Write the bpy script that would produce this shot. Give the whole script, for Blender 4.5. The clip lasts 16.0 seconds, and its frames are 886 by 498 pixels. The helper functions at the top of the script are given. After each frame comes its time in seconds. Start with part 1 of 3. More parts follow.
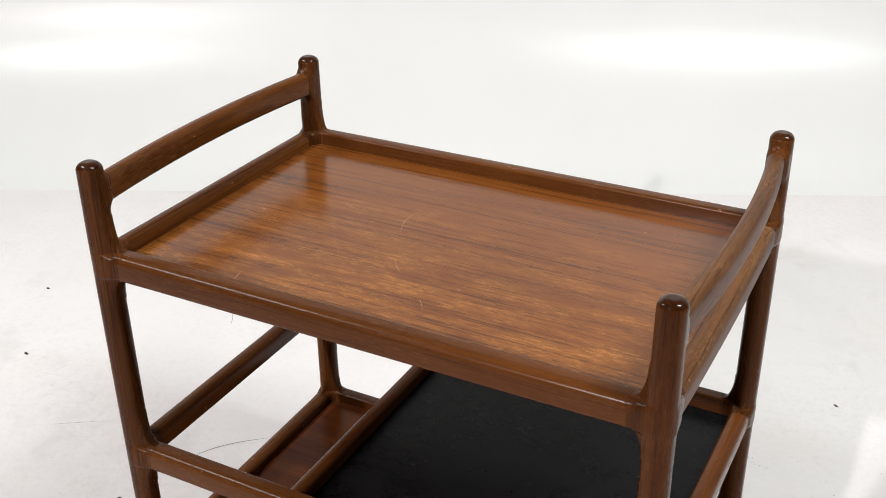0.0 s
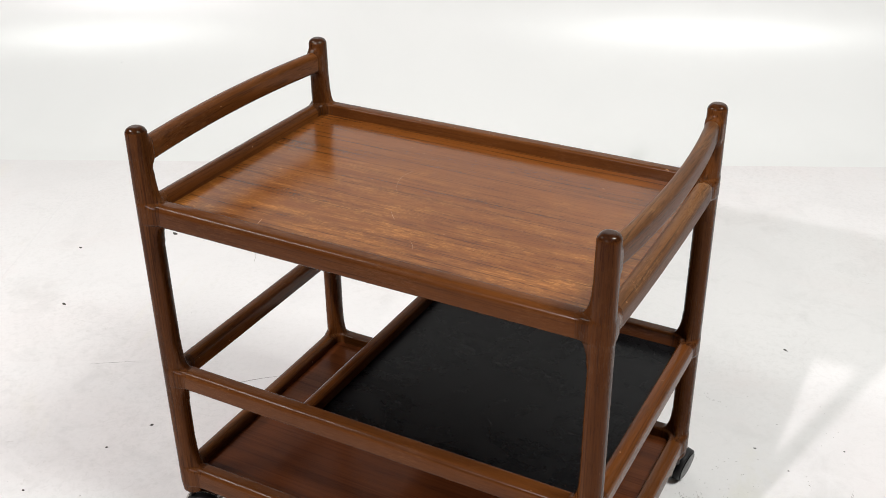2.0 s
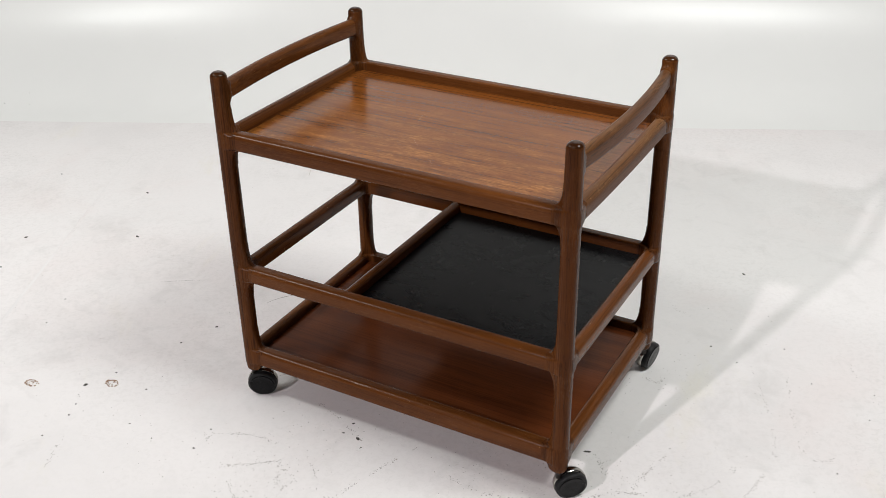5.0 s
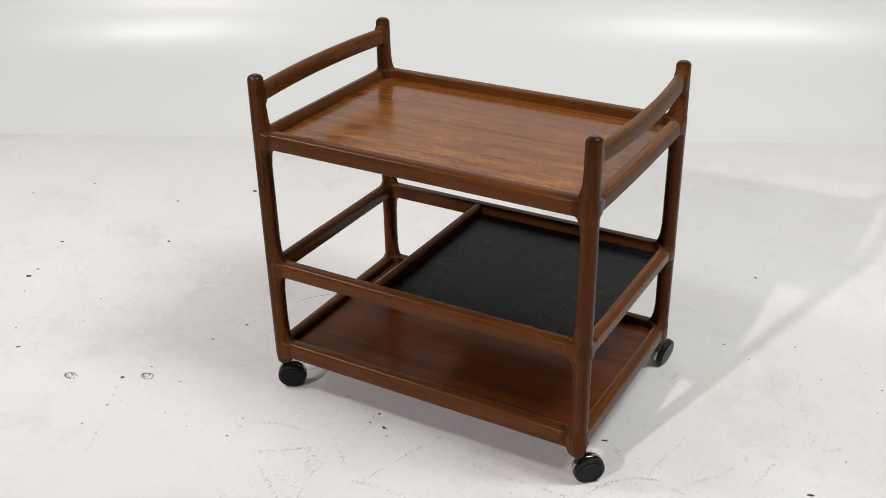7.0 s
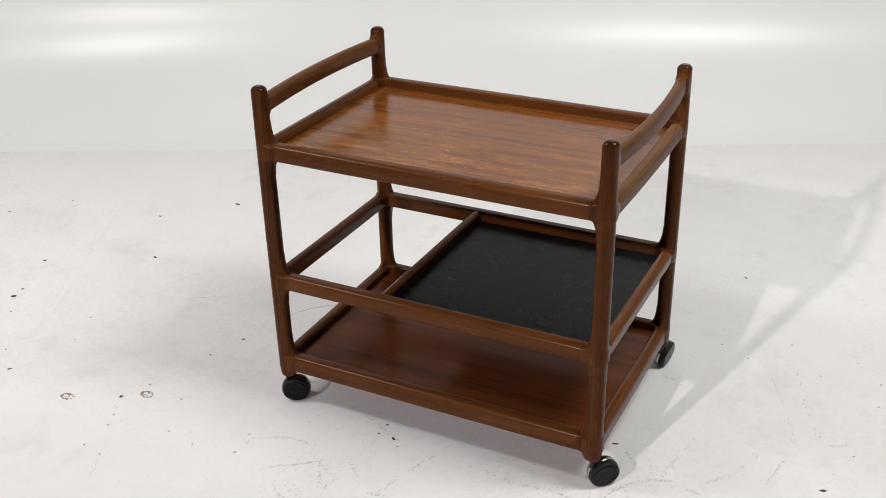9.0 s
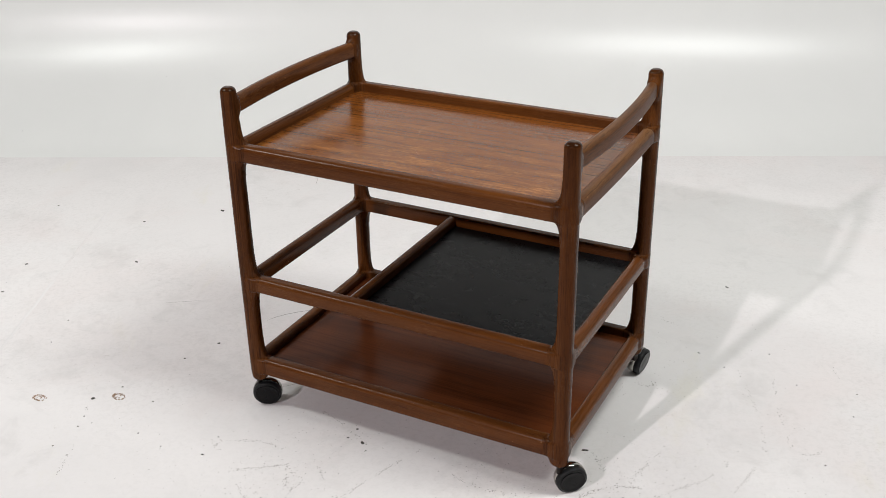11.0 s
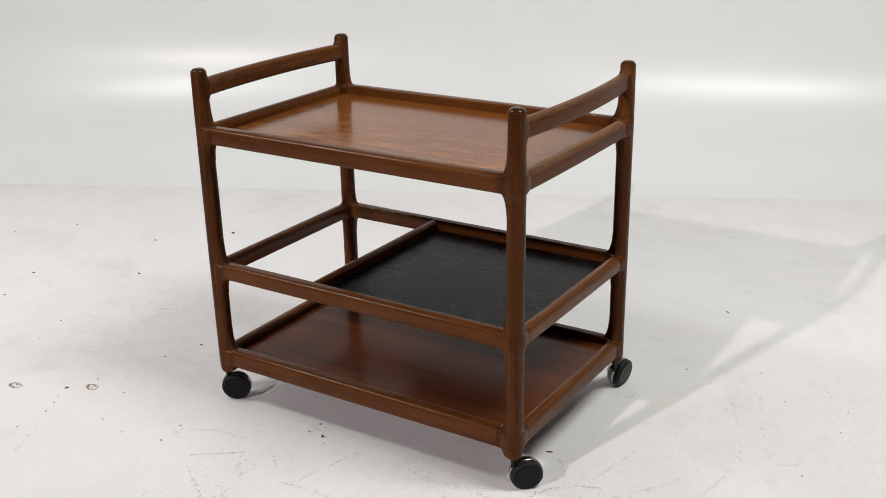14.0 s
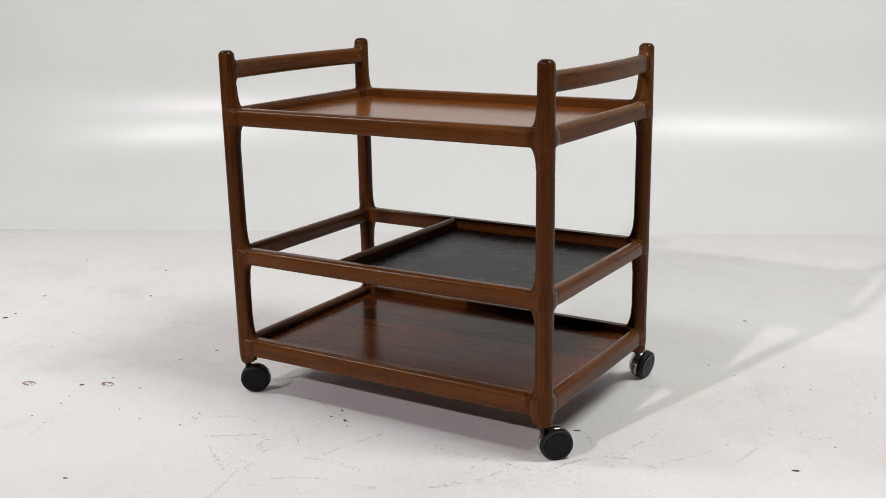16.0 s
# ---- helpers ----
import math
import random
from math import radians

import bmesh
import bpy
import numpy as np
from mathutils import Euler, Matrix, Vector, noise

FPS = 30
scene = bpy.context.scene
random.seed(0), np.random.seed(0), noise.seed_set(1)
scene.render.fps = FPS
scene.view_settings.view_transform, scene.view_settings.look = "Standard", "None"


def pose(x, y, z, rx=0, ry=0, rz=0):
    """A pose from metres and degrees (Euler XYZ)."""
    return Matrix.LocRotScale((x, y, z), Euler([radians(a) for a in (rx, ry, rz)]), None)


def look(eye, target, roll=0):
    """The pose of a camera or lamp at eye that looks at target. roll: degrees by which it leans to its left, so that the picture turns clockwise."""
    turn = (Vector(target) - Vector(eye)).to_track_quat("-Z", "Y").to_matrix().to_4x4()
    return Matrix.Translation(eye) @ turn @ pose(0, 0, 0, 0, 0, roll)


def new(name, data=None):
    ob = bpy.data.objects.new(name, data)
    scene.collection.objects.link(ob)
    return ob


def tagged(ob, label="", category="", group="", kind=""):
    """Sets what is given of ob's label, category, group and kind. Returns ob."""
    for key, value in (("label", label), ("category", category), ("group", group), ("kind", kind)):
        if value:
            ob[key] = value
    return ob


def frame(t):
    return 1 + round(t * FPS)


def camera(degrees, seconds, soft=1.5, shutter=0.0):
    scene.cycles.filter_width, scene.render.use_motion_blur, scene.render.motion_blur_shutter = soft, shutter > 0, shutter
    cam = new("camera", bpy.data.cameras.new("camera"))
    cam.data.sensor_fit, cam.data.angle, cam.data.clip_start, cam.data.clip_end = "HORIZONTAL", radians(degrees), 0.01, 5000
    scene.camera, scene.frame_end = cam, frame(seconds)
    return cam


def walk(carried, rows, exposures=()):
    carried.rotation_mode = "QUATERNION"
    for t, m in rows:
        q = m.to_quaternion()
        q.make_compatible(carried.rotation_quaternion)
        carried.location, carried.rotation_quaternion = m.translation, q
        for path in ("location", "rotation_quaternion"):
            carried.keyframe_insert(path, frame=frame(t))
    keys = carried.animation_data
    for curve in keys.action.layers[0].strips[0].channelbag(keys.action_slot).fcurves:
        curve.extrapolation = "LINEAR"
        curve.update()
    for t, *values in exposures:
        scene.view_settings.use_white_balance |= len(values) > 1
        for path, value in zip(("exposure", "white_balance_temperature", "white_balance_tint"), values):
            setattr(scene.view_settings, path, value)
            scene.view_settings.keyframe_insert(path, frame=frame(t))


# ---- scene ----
cam = camera(44.2, 16.0, soft=0.35)
PATH = [
    (0, (0.532, -1.007, 1.128), (-0.302, 0.563, 0.211), -0.5),
    (0.5, (0.561, -1.051, 1.141), (-0.27, 0.518, 0.221), -0.4),
    (1, (0.587, -1.096, 1.157), (-0.244, 0.47, 0.231), -0.4),
    (1.5, (0.621, -1.145, 1.179), (-0.212, 0.414, 0.243), -0.5),
    (2, (0.659, -1.199, 1.203), (-0.175, 0.352, 0.254), -0.5),
    (2.5, (0.689, -1.253, 1.226), (-0.144, 0.287, 0.261), -0.6),
    (3, (0.723, -1.352, 1.251), (-0.11, 0.18, 0.271), -0.7),
    (3.5, (0.762, -1.431, 1.274), (-0.075, 0.094, 0.288), -0.8),
    (4, (0.798, -1.488, 1.297), (-0.043, 0.036, 0.314), -0.8),
    (6.5, (0.941, -1.656, 1.279), (0.047, -0.119, 0.362), -0.8),
    (7, (0.911, -1.682, 1.279), (0.017, -0.142, 0.368), -0.9),
    (7.5, (0.869, -1.722, 1.281), (-0.013, -0.173, 0.375), -1.0),
    (8, (0.84, -1.734, 1.284), (-0.02, -0.17, 0.382), -1.0),
    (8.5, (0.821, -1.732, 1.282), (-0.013, -0.153, 0.381), -1.0),
    (9, (0.81, -1.731, 1.276), (-0.002, -0.139, 0.379), -1.0),
    (11.5, (0.945, -1.672, 1.23), (0.084, -0.081, 0.376), -0.7),
    (12, (1.024, -1.635, 1.21), (0.119, -0.059, 0.374), -0.6),
    (12.5, (1.072, -1.62, 1.202), (0.125, -0.057, 0.387), -0.7),
    (13, (1.082, -1.627, 1.168), (0.103, -0.07, 0.384), -0.8),
    (13.5, (1.1, -1.627, 1.112), (0.102, -0.063, 0.366), -0.8),
    (14, (1.101, -1.639, 1.045), (0.094, -0.058, 0.348), -0.9),
    (14.5, (1.073, -1.657, 0.964), (0.062, -0.056, 0.319), -0.9),
    (15, (1.071, -1.68, 0.894), (0.058, -0.06, 0.304), -0.9),
    (15.5, (1.078, -1.715, 0.834), (0.061, -0.078, 0.3), -0.9),
    (16, (1.084, -1.747, 0.794), (0.064, -0.095, 0.311), -0.9),
]
walk(cam, [(t, look(eye, target, roll)) for t, eye, target, roll in PATH],
     [(0, 0.24), (2, 0.21), (3, 0.17), (4, 0.09), (6.5, -0.06), (9, -0.06), (12.5, -0.06), (16, -0.11)])

# ---- light ----
STUDIO = pose(0, 0, 0, 0, 0, 25.8)        # the cove wall stands 26 degrees to the cart


def studio(u, v, z):
    return STUDIO @ Vector((u, v, z))


def area_lamp(name, eye, target, size, size_y, power, tint, spread=180):
    data = bpy.data.lights.new(name, "AREA")
    data.shape, data.size, data.size_y, data.energy, data.color, data.spread = "RECTANGLE", size, size_y, power, tint, radians(spread)
    ob = new(name, data)
    ob.matrix_world = look(eye, target)
    return ob


# two ceiling softboxes in front of the cove, one small hard lamp behind the camera
area_lamp("softbox_lamp", studio(-2.10, -0.25, 2.55), studio(-1.55, 0.45, 0.1), 0.9, 0.34, 27, (0.972, 1.0, 0.97), 138)
area_lamp("softbox_lamp", studio(1.38, -0.58, 2.72), studio(1.05, 0.65, 0.2), 1.35, 0.38, 56, (0.972, 1.0, 0.97), 166)
area_lamp("key_lamp", (-0.99, -5.47, 3.56), (0.8, 0.6, 0.2), 0.12, 0.12, 54, (1.0, 0.925, 0.955), 96)

world = bpy.data.worlds.new("world")
scene.world = world
world.use_nodes = True
world.node_tree.nodes["Background"].inputs[0].default_value = (0.9, 0.95, 1.0, 1)
world.node_tree.nodes["Background"].inputs[1].default_value = 0.012


# ---- materials ----
class Nodes:
    """Short hand for a material's node tree."""

    def __init__(self, name):
        self.mat = bpy.data.materials.new(name)
        self.mat.use_nodes = True
        self.tree = self.mat.node_tree
        self.bsdf = self.tree.nodes["Principled BSDF"]

    def add(self, kind, **values):
        node = self.tree.nodes.new(kind)
        for key, value in values.items():
            if key in node.inputs:
                self.put(node.inputs[key], value)
        return node

    def put(self, socket, value):
        if isinstance(value, bpy.types.NodeSocket):
            self.tree.links.new(value, socket)
        else:
            socket.default_value = value

    def coords(self, scale=(1, 1, 1), spread=0.0):
        """Object coordinates, scaled, shifted by a chance amount for each object."""
        tc = self.add("ShaderNodeTexCoord").outputs["Object"]
        if spread:
            info = self.add("ShaderNodeObjectInfo").outputs["Random"]
            shift = self.add("ShaderNodeVectorMath")
            shift.operation = "MULTIPLY"
            self.put(shift.inputs[0], info)
            shift.inputs[1].default_value = (spread, spread * 1.7, spread * 2.3)
            both = self.add("ShaderNodeVectorMath")
            both.operation = "ADD"
            self.put(both.inputs[0], tc)
            self.put(both.inputs[1], shift.outputs[0])
            tc = both.outputs[0]
        m = self.add("ShaderNodeMapping")
        self.put(m.inputs["Vector"], tc)
        m.inputs["Scale"].default_value = scale
        return m.outputs[0]

    def noise(self, vector, scale, detail=4.0, rough=0.55, distort=0.0):
        n = self.add("ShaderNodeTexNoise", Scale=scale, Detail=detail, Roughness=rough, Distortion=distort)
        self.put(n.inputs["Vector"], vector)
        return n.outputs["Fac"]

    def ramp(self, fac, stops):
        n = self.add("ShaderNodeValToRGB")
        self.put(n.inputs[0], fac)
        el = n.color_ramp.elements
        while len(el) < len(stops):
            el.new(0.5)
        for e, (at, c) in zip(el, stops):
            e.position = at
            e.color = (c, c, c, 1) if isinstance(c, (int, float)) else (*c, 1)
        return n.outputs[0]

    def mix(self, fac, a, b, blend="MIX"):
        n = self.add("ShaderNodeMix")
        n.data_type, n.blend_type = "RGBA", blend
        self.put(n.inputs[0], fac)
        for socket, value in ((n.inputs[6], a), (n.inputs[7], b)):
            self.put(socket, (*value, 1) if isinstance(value, tuple) else value)
        return n.outputs[2]

    def maths(self, op, a, b=0.0):
        n = self.add("ShaderNodeMath")
        n.operation = op
        self.put(n.inputs[0], a)
        self.put(n.inputs[1], b)
        return n.outputs[0]

    def bump(self, height, strength, distance):
        n = self.add("ShaderNodeBump", Strength=strength, Distance=distance, Height=height)
        return n.outputs[0]

    def done(self, **values):
        for key, value in values.items():
            self.put(self.bsdf.inputs[key.replace("_", " ")], value)
        return self.mat


LIGHT, MID, DARK = (0.116, 0.0376, 0.0084), (0.074, 0.0218, 0.0051), (0.016, 0.0047, 0.0017)


def teak(name, grain, light, mid, dark, rough=(0.12, 0.26), spread=3.0, shine=0.22, figure=1.0, band=0.5, worn=0.0, pale=(0.30, 0.15, 0.065), relief=0.16, cap=None, flakes=0.0, nicks=0.6, rubbed=False, topside=False):
    """Lacquered teak. grain: the axis (0, 1, 2) along which the fibres run. worn: how far the finish is rubbed off."""
    n = Nodes(name)
    stretch = lambda along, across: tuple(along if k == grain else across for k in range(3))
    broad = n.noise(n.coords(stretch(0.6, 7.0), spread), 3.0, 3.0, 0.5, 0.4)
    bands = n.noise(n.coords(stretch(0.9, 14.0), spread), 3.0, 4.0, 0.55, 0.25)
    lines = n.noise(n.coords(stretch(0.8, 95.0), spread), 3.0, 3.0, 0.6, 0.12)
    hair = n.noise(n.coords(stretch(4.5, 210.0), spread), 3.0, 2.0, 0.55, 0.1)
    dash = n.noise(n.coords(stretch(14.0, 190.0), spread), 3.0, 3.0, 0.65, 0.15)
    patch = n.noise(n.coords((1, 1, 1), spread), 8.0, 5.0, 0.65, 0.5)
    # early and late wood
    col = n.mix(n.ramp(broad, [(0.32, 0.0), (0.68, 1.0)]), mid, light)
    thin = n.ramp(patch, [(0.42, 0.0), (0.66, 1.0)])
    if topside:
        # only what faces up has been rubbed; the flanks keep their finish
        up = n.add("ShaderNodeSeparateXYZ", Vector=n.add("ShaderNodeNewGeometry").outputs["Normal"]).outputs[2]
        up = n.ramp(up, [(0.10, 0.0), (0.60, 1.0)])
        col = n.mix(up, n.mix(n.ramp(broad, [(0.32, 0.0), (0.68, 1.0)]), MID, LIGHT), col)
        thin = n.maths("MULTIPLY", thin, up)
    if rubbed:
        # the finish is worn thin over the half towards the front edge
        y = n.add("ShaderNodeSeparateXYZ", Vector=n.add("ShaderNodeTexCoord").outputs["Object"]).outputs[1]
        drawn = n.noise(n.coords(stretch(2.6, 11.0)), 3.0, 6.0, 0.7, 0.4)
        near = n.ramp(n.maths("ADD", n.maths("MULTIPLY", y, -1.7), n.maths("MULTIPLY", patch, 0.5)), [(0.05, 0.0), (0.60, 1.0)])
        thin = n.maths("MULTIPLY", near, n.ramp(drawn, [(0.40, 0.0), (0.64, 1.0)]))
        col = n.mix(n.maths("MULTIPLY", thin, 0.30), col, pale)
    col = n.mix(n.ramp(bands, [(0.34, 0.85 * band), (0.50, 0.0)]), col, dark)
    # annual lines, broken by short open pores that crowd in the dark bands
    col = n.mix(n.ramp(lines, [(0.38, 0.80 * figure), (0.45, 0.0)]), col, dark)
    crowd = n.ramp(bands, [(0.36, 1.0), (0.56, 0.30)])
    col = n.mix(n.maths("MULTIPLY", n.ramp(dash, [(0.36, 0.85 * figure), (0.45, 0.0)]), crowd), col, tuple(c * 0.7 for c in dark))
    col = n.mix(n.ramp(hair, [(0.34, 0.42 * figure), (0.52, 0.0)]), col, dark)
    flake = n.ramp(n.noise(n.coords(stretch(26.0, 120.0), spread), 3.0, 4.0, 0.75, 0.6), [(0.50, 0.0), (0.60, 1.0)])
    bare = n.maths("MULTIPLY", thin, flake)
    col = n.mix(n.maths("MULTIPLY", bare, worn), col, pale)
    if flakes:
        # bright torn edges where the lacquer has flaked off
        torn = n.ramp(n.noise(n.coords(stretch(60.0, 110.0), spread), 3.0, 4.0, 0.75, 1.0), [(0.56, 0.0), (0.64, 1.0)])
        col = n.mix(n.maths("MULTIPLY", n.maths("MULTIPLY", torn, thin), flakes), col, tuple(min(1.0, c * 1.7) for c in pale))
    nick = n.noise(n.coords(stretch(0.7, 1.0), spread), 190.0, 1.0, 0.4)
    col = n.mix(n.ramp(nick, [(0.79, 0.0), (0.81, nicks)]), col, (0.46, 0.24, 0.11))
    # duller in the pores and where it is rubbed
    matt = n.maths("ADD", n.maths("MULTIPLY", thin, 0.6), n.maths("MULTIPLY", n.ramp(dash, [(0.36, 1.0), (0.60, 0.0)]), 0.4))
    gloss = n.mix(matt, (rough[0],) * 3, (rough[1],) * 3)
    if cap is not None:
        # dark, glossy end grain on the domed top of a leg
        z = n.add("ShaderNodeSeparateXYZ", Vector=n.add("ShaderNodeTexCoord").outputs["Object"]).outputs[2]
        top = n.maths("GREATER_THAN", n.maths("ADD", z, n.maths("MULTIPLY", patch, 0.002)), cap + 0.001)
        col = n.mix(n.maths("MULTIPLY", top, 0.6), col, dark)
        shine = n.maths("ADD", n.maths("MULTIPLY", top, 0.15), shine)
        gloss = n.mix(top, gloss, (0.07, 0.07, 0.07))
    height = n.maths("ADD", n.maths("MULTIPLY", lines, 0.6), n.maths("ADD", n.maths("MULTIPLY", dash, 0.7), n.maths("MULTIPLY", patch, 0.5)))
    return n.done(Base_Color=col, Roughness=gloss, Specular_IOR_Level=shine, Normal=n.bump(height, relief, 0.0006))


TEAK_X = teak("teak_rail_long", 0, LIGHT, MID, DARK, (0.17, 0.27), figure=0.36, shine=0.12, band=0.15, worn=0.12, relief=0.07)
TEAK_Y = teak("teak_rail_short", 1, (0.138, 0.0450, 0.0100), (0.088, 0.0260, 0.0060), DARK, (0.17, 0.27), figure=0.48, shine=0.12, band=0.32, worn=0.12, relief=0.07)
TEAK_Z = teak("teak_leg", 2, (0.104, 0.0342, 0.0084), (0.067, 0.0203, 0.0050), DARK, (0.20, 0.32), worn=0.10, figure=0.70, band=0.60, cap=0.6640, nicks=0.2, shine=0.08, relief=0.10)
TEAK_WORN = teak("teak_rubbed", 1, (0.165, 0.071, 0.0260), (0.100, 0.0390, 0.0140), (0.026, 0.0104, 0.0050), (0.36, 0.55), worn=0.6, shine=0.12, figure=0.75, band=0.35, pale=(0.30, 0.165, 0.080), flakes=0.3, relief=0.30, topside=True)
TEAK_TOP = teak("teak_veneer_top", 0, (0.190, 0.0590, 0.0110), (0.156, 0.0462, 0.0088), (0.036, 0.0118, 0.0036), (0.14, 0.28), spread=0.0, shine=0.32, figure=0.70, band=0.22, worn=0.55, pale=(0.56, 0.225, 0.048), relief=0.16, nicks=0.3, rubbed=True)
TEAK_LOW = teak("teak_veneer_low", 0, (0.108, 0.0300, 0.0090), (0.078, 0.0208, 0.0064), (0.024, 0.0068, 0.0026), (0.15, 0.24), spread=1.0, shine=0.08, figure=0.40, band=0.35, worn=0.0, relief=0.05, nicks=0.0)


def laminate():
    n = Nodes("black_laminate")
    c = n.coords()
    smear = n.noise(c, 9.0, 6.0, 0.65, 1.0)
    wiped = n.noise(n.coords((1.0, 1.4, 1.0)), 38.0, 6.0, 0.7, 0.8)
    grain = n.noise(n.coords((1.0, 2.2, 1.0)), 260.0, 3.0, 0.6)
    col = n.mix(n.ramp(smear, [(0.40, 0.0), (0.75, 1.0)]), (0.0028, 0.0029, 0.0033), (0.0072, 0.0072, 0.0076))
    haze = n.maths("ADD", n.maths("MULTIPLY", smear, 0.6), n.maths("ADD", n.maths("MULTIPLY", wiped, 0.25), n.maths("MULTIPLY", grain, 0.15)))
    rough = n.ramp(haze, [(0.38, 0.25), (0.64, 0.33)])
    height = n.maths("ADD", grain, n.maths("MULTIPLY", n.noise(c, 900.0, 2.0), 0.5))
    return n.done(Base_Color=col, Roughness=rough, Specular_IOR_Level=0.085, Normal=n.bump(height, 0.015, 0.0005))


def plain(name, colour, rough, metal=0.0, grain=400.0, strength=0.1, shine=0.5):
    n = Nodes(name)
    c = n.coords(spread=2.0)
    v = n.noise(c, 60.0, 4.0)
    col = n.mix(n.ramp(v, [(0.35, 0.0), (0.7, 1.0)]), tuple(x * 0.8 for x in colour), tuple(min(1, x * 1.15) for x in colour))
    r = n.ramp(v, [(0.3, rough * 0.85), (0.7, min(1, rough * 1.2))])
    return n.done(Base_Color=col, Roughness=r, Metallic=metal, Specular_IOR_Level=shine, Normal=n.bump(n.noise(c, grain, 2.0), strength, 0.0003))


def studio_paint(name, floor):
    """White studio paint; on the floor with tinted stains, grey wear and fine dirt."""
    n = Nodes(name)
    c = n.coords()
    broad = n.noise(c, 0.9, 4.0, 0.55, 0.4)
    blotch = n.noise(c, 5.0, 5.0, 0.6, 0.6)
    col = n.mix(n.ramp(broad, [(0.1, 0.0), (0.9, 1.0)]), (0.69, 0.69, 0.68), (0.81, 0.805, 0.79))
    if floor:
        col = n.mix(1.0, col, (1.0, 0.968, 0.98), "MULTIPLY")
        warm = n.noise(c, 2.1, 5.0, 0.6, 0.8)
        col = n.mix(n.ramp(warm, [(0.50, 0.0), (0.72, 0.5)]), col, (0.73, 0.665, 0.655))
        yellow = n.noise(n.coords((1.4, 0.7, 1)), 2.3, 5.0, 0.65, 0.8)
        col = n.mix(n.ramp(yellow, [(0.62, 0.0), (0.80, 0.45)]), col, (0.70, 0.66, 0.54))
        col = n.mix(n.ramp(blotch, [(0.48, 0.0), (0.75, 0.20)]), col, (0.58, 0.565, 0.56))
        smudge = n.maths("MULTIPLY", n.noise(c, 13.0, 6.0, 0.65, 0.8), n.noise(c, 2.7, 4.0, 0.6, 0.6))
        col = n.mix(n.ramp(smudge, [(0.28, 0.0), (0.42, 0.28)]), col, (0.52, 0.50, 0.49))
        # a thin grey film trodden into the grain of the paint
        film = n.maths("MULTIPLY", n.ramp(n.noise(c, 85.0, 6.0, 0.75, 0.6), [(0.47, 0.0), (0.66, 1.0)]), n.ramp(n.noise(c, 1.7, 4.0, 0.6, 0.4), [(0.40, 0.25), (0.62, 1.0)]))
        col = n.mix(n.maths("MULTIPLY", film, 0.20), col, (0.43, 0.41, 0.39))
        # small rubbed spots where brown shows through, in a few places
        where = n.noise(c, 3.2, 3.0, 0.55, 0.5)
        spots = n.maths("MULTIPLY", n.ramp(n.noise(c, 48.0, 5.0, 0.75, 0.8), [(0.60, 0.0), (0.70, 1.0)]), n.ramp(where, [(0.56, 0.0), (0.66, 1.0)]))
        col = n.mix(n.maths("MULTIPLY", spots, 0.30), col, (0.36, 0.31, 0.27))
        rough = n.ramp(blotch, [(0.3, 0.48), (0.7, 0.62)])
        relief = n.maths("ADD", n.noise(c, 18.0, 5.0, 0.6), n.maths("MULTIPLY", n.noise(c, 160.0, 3.0), 0.25))
        return n.done(Base_Color=col, Roughness=rough, Specular_IOR_Level=0.14, Normal=n.bump(relief, 0.10, 0.004))
    rough = n.ramp(broad, [(0.1, 0.26), (0.9, 0.34)])
    relief = n.noise(c, 90.0, 3.0)
    return n.done(Base_Color=col, Roughness=rough, Specular_IOR_Level=0.36, Normal=n.bump(relief, 0.04, 0.0006))


LAMINATE = laminate()
RUBBER = plain("black_rubber", (0.0028, 0.0028, 0.0032), 0.24, shine=0.16)
TYRE = plain("worn_tyre", (0.0085, 0.0085, 0.009), 0.5, strength=0.3, shine=0.25)
HOOD = plain("chromed_hood", (0.42, 0.40, 0.37), 0.13, metal=1.0, strength=0.03)
STEM = plain("dark_steel_stem", (0.06, 0.05, 0.045), 0.35, metal=1.0)
FLOOR_PAINT = studio_paint("white_floor_paint", True)
WALL_PAINT = studio_paint("white_wall_paint", False)
# tones of the unseen walls and ceiling, chosen to hold down bounced light
UNSEEN_WALL_GREY = plain("unseen_wall_grey", (0.045, 0.045, 0.044), 0.7, grain=60.0)
UNSEEN_CEILING_GREY = plain("unseen_ceiling_grey", (0.36, 0.36, 0.355), 0.8, grain=60.0)
CHIP = plain("dark_chip", (0.045, 0.038, 0.032), 0.7)
RUST = plain("rust_stain", (0.235, 0.135, 0.075), 0.7)
SCUFF = plain("grey_scuff", (0.33, 0.305, 0.285), 0.8)
SCRATCH = plain("pale_scratch", (0.34, 0.16, 0.06), 0.6)
HAIR = plain("pale_fibre", (0.5, 0.47, 0.42), 0.6)


# ---- mesh helpers ----
def mesh_object(name, verts, faces, material, smooth=True):
    me = bpy.data.meshes.new(name)
    me.from_pydata([tuple(v) for v in verts], [], [tuple(f) for f in faces])
    me.materials.append(material)
    if smooth:
        me.polygons.foreach_set("use_smooth", [True] * len(me.polygons))
    me.update()
    return new(name, me)


def part(name, bm, material, parent, label="", smooth=True):
    """A bmesh as one mesh object under a thing or a part."""
    me = bpy.data.meshes.new(name)
    bmesh.ops.recalc_face_normals(bm, faces=bm.faces)
    bm.to_mesh(me)
    bm.free()
    me.materials.append(material)
    if smooth:
        me.polygons.foreach_set("use_smooth", [True] * len(me.polygons))
    ob = new(name, me)
    ob.parent = parent
    return tagged(ob, label) if label else ob


def empty(name, m=None):
    ob = new(name)
    if m is not None:
        ob.matrix_world = m
    return ob


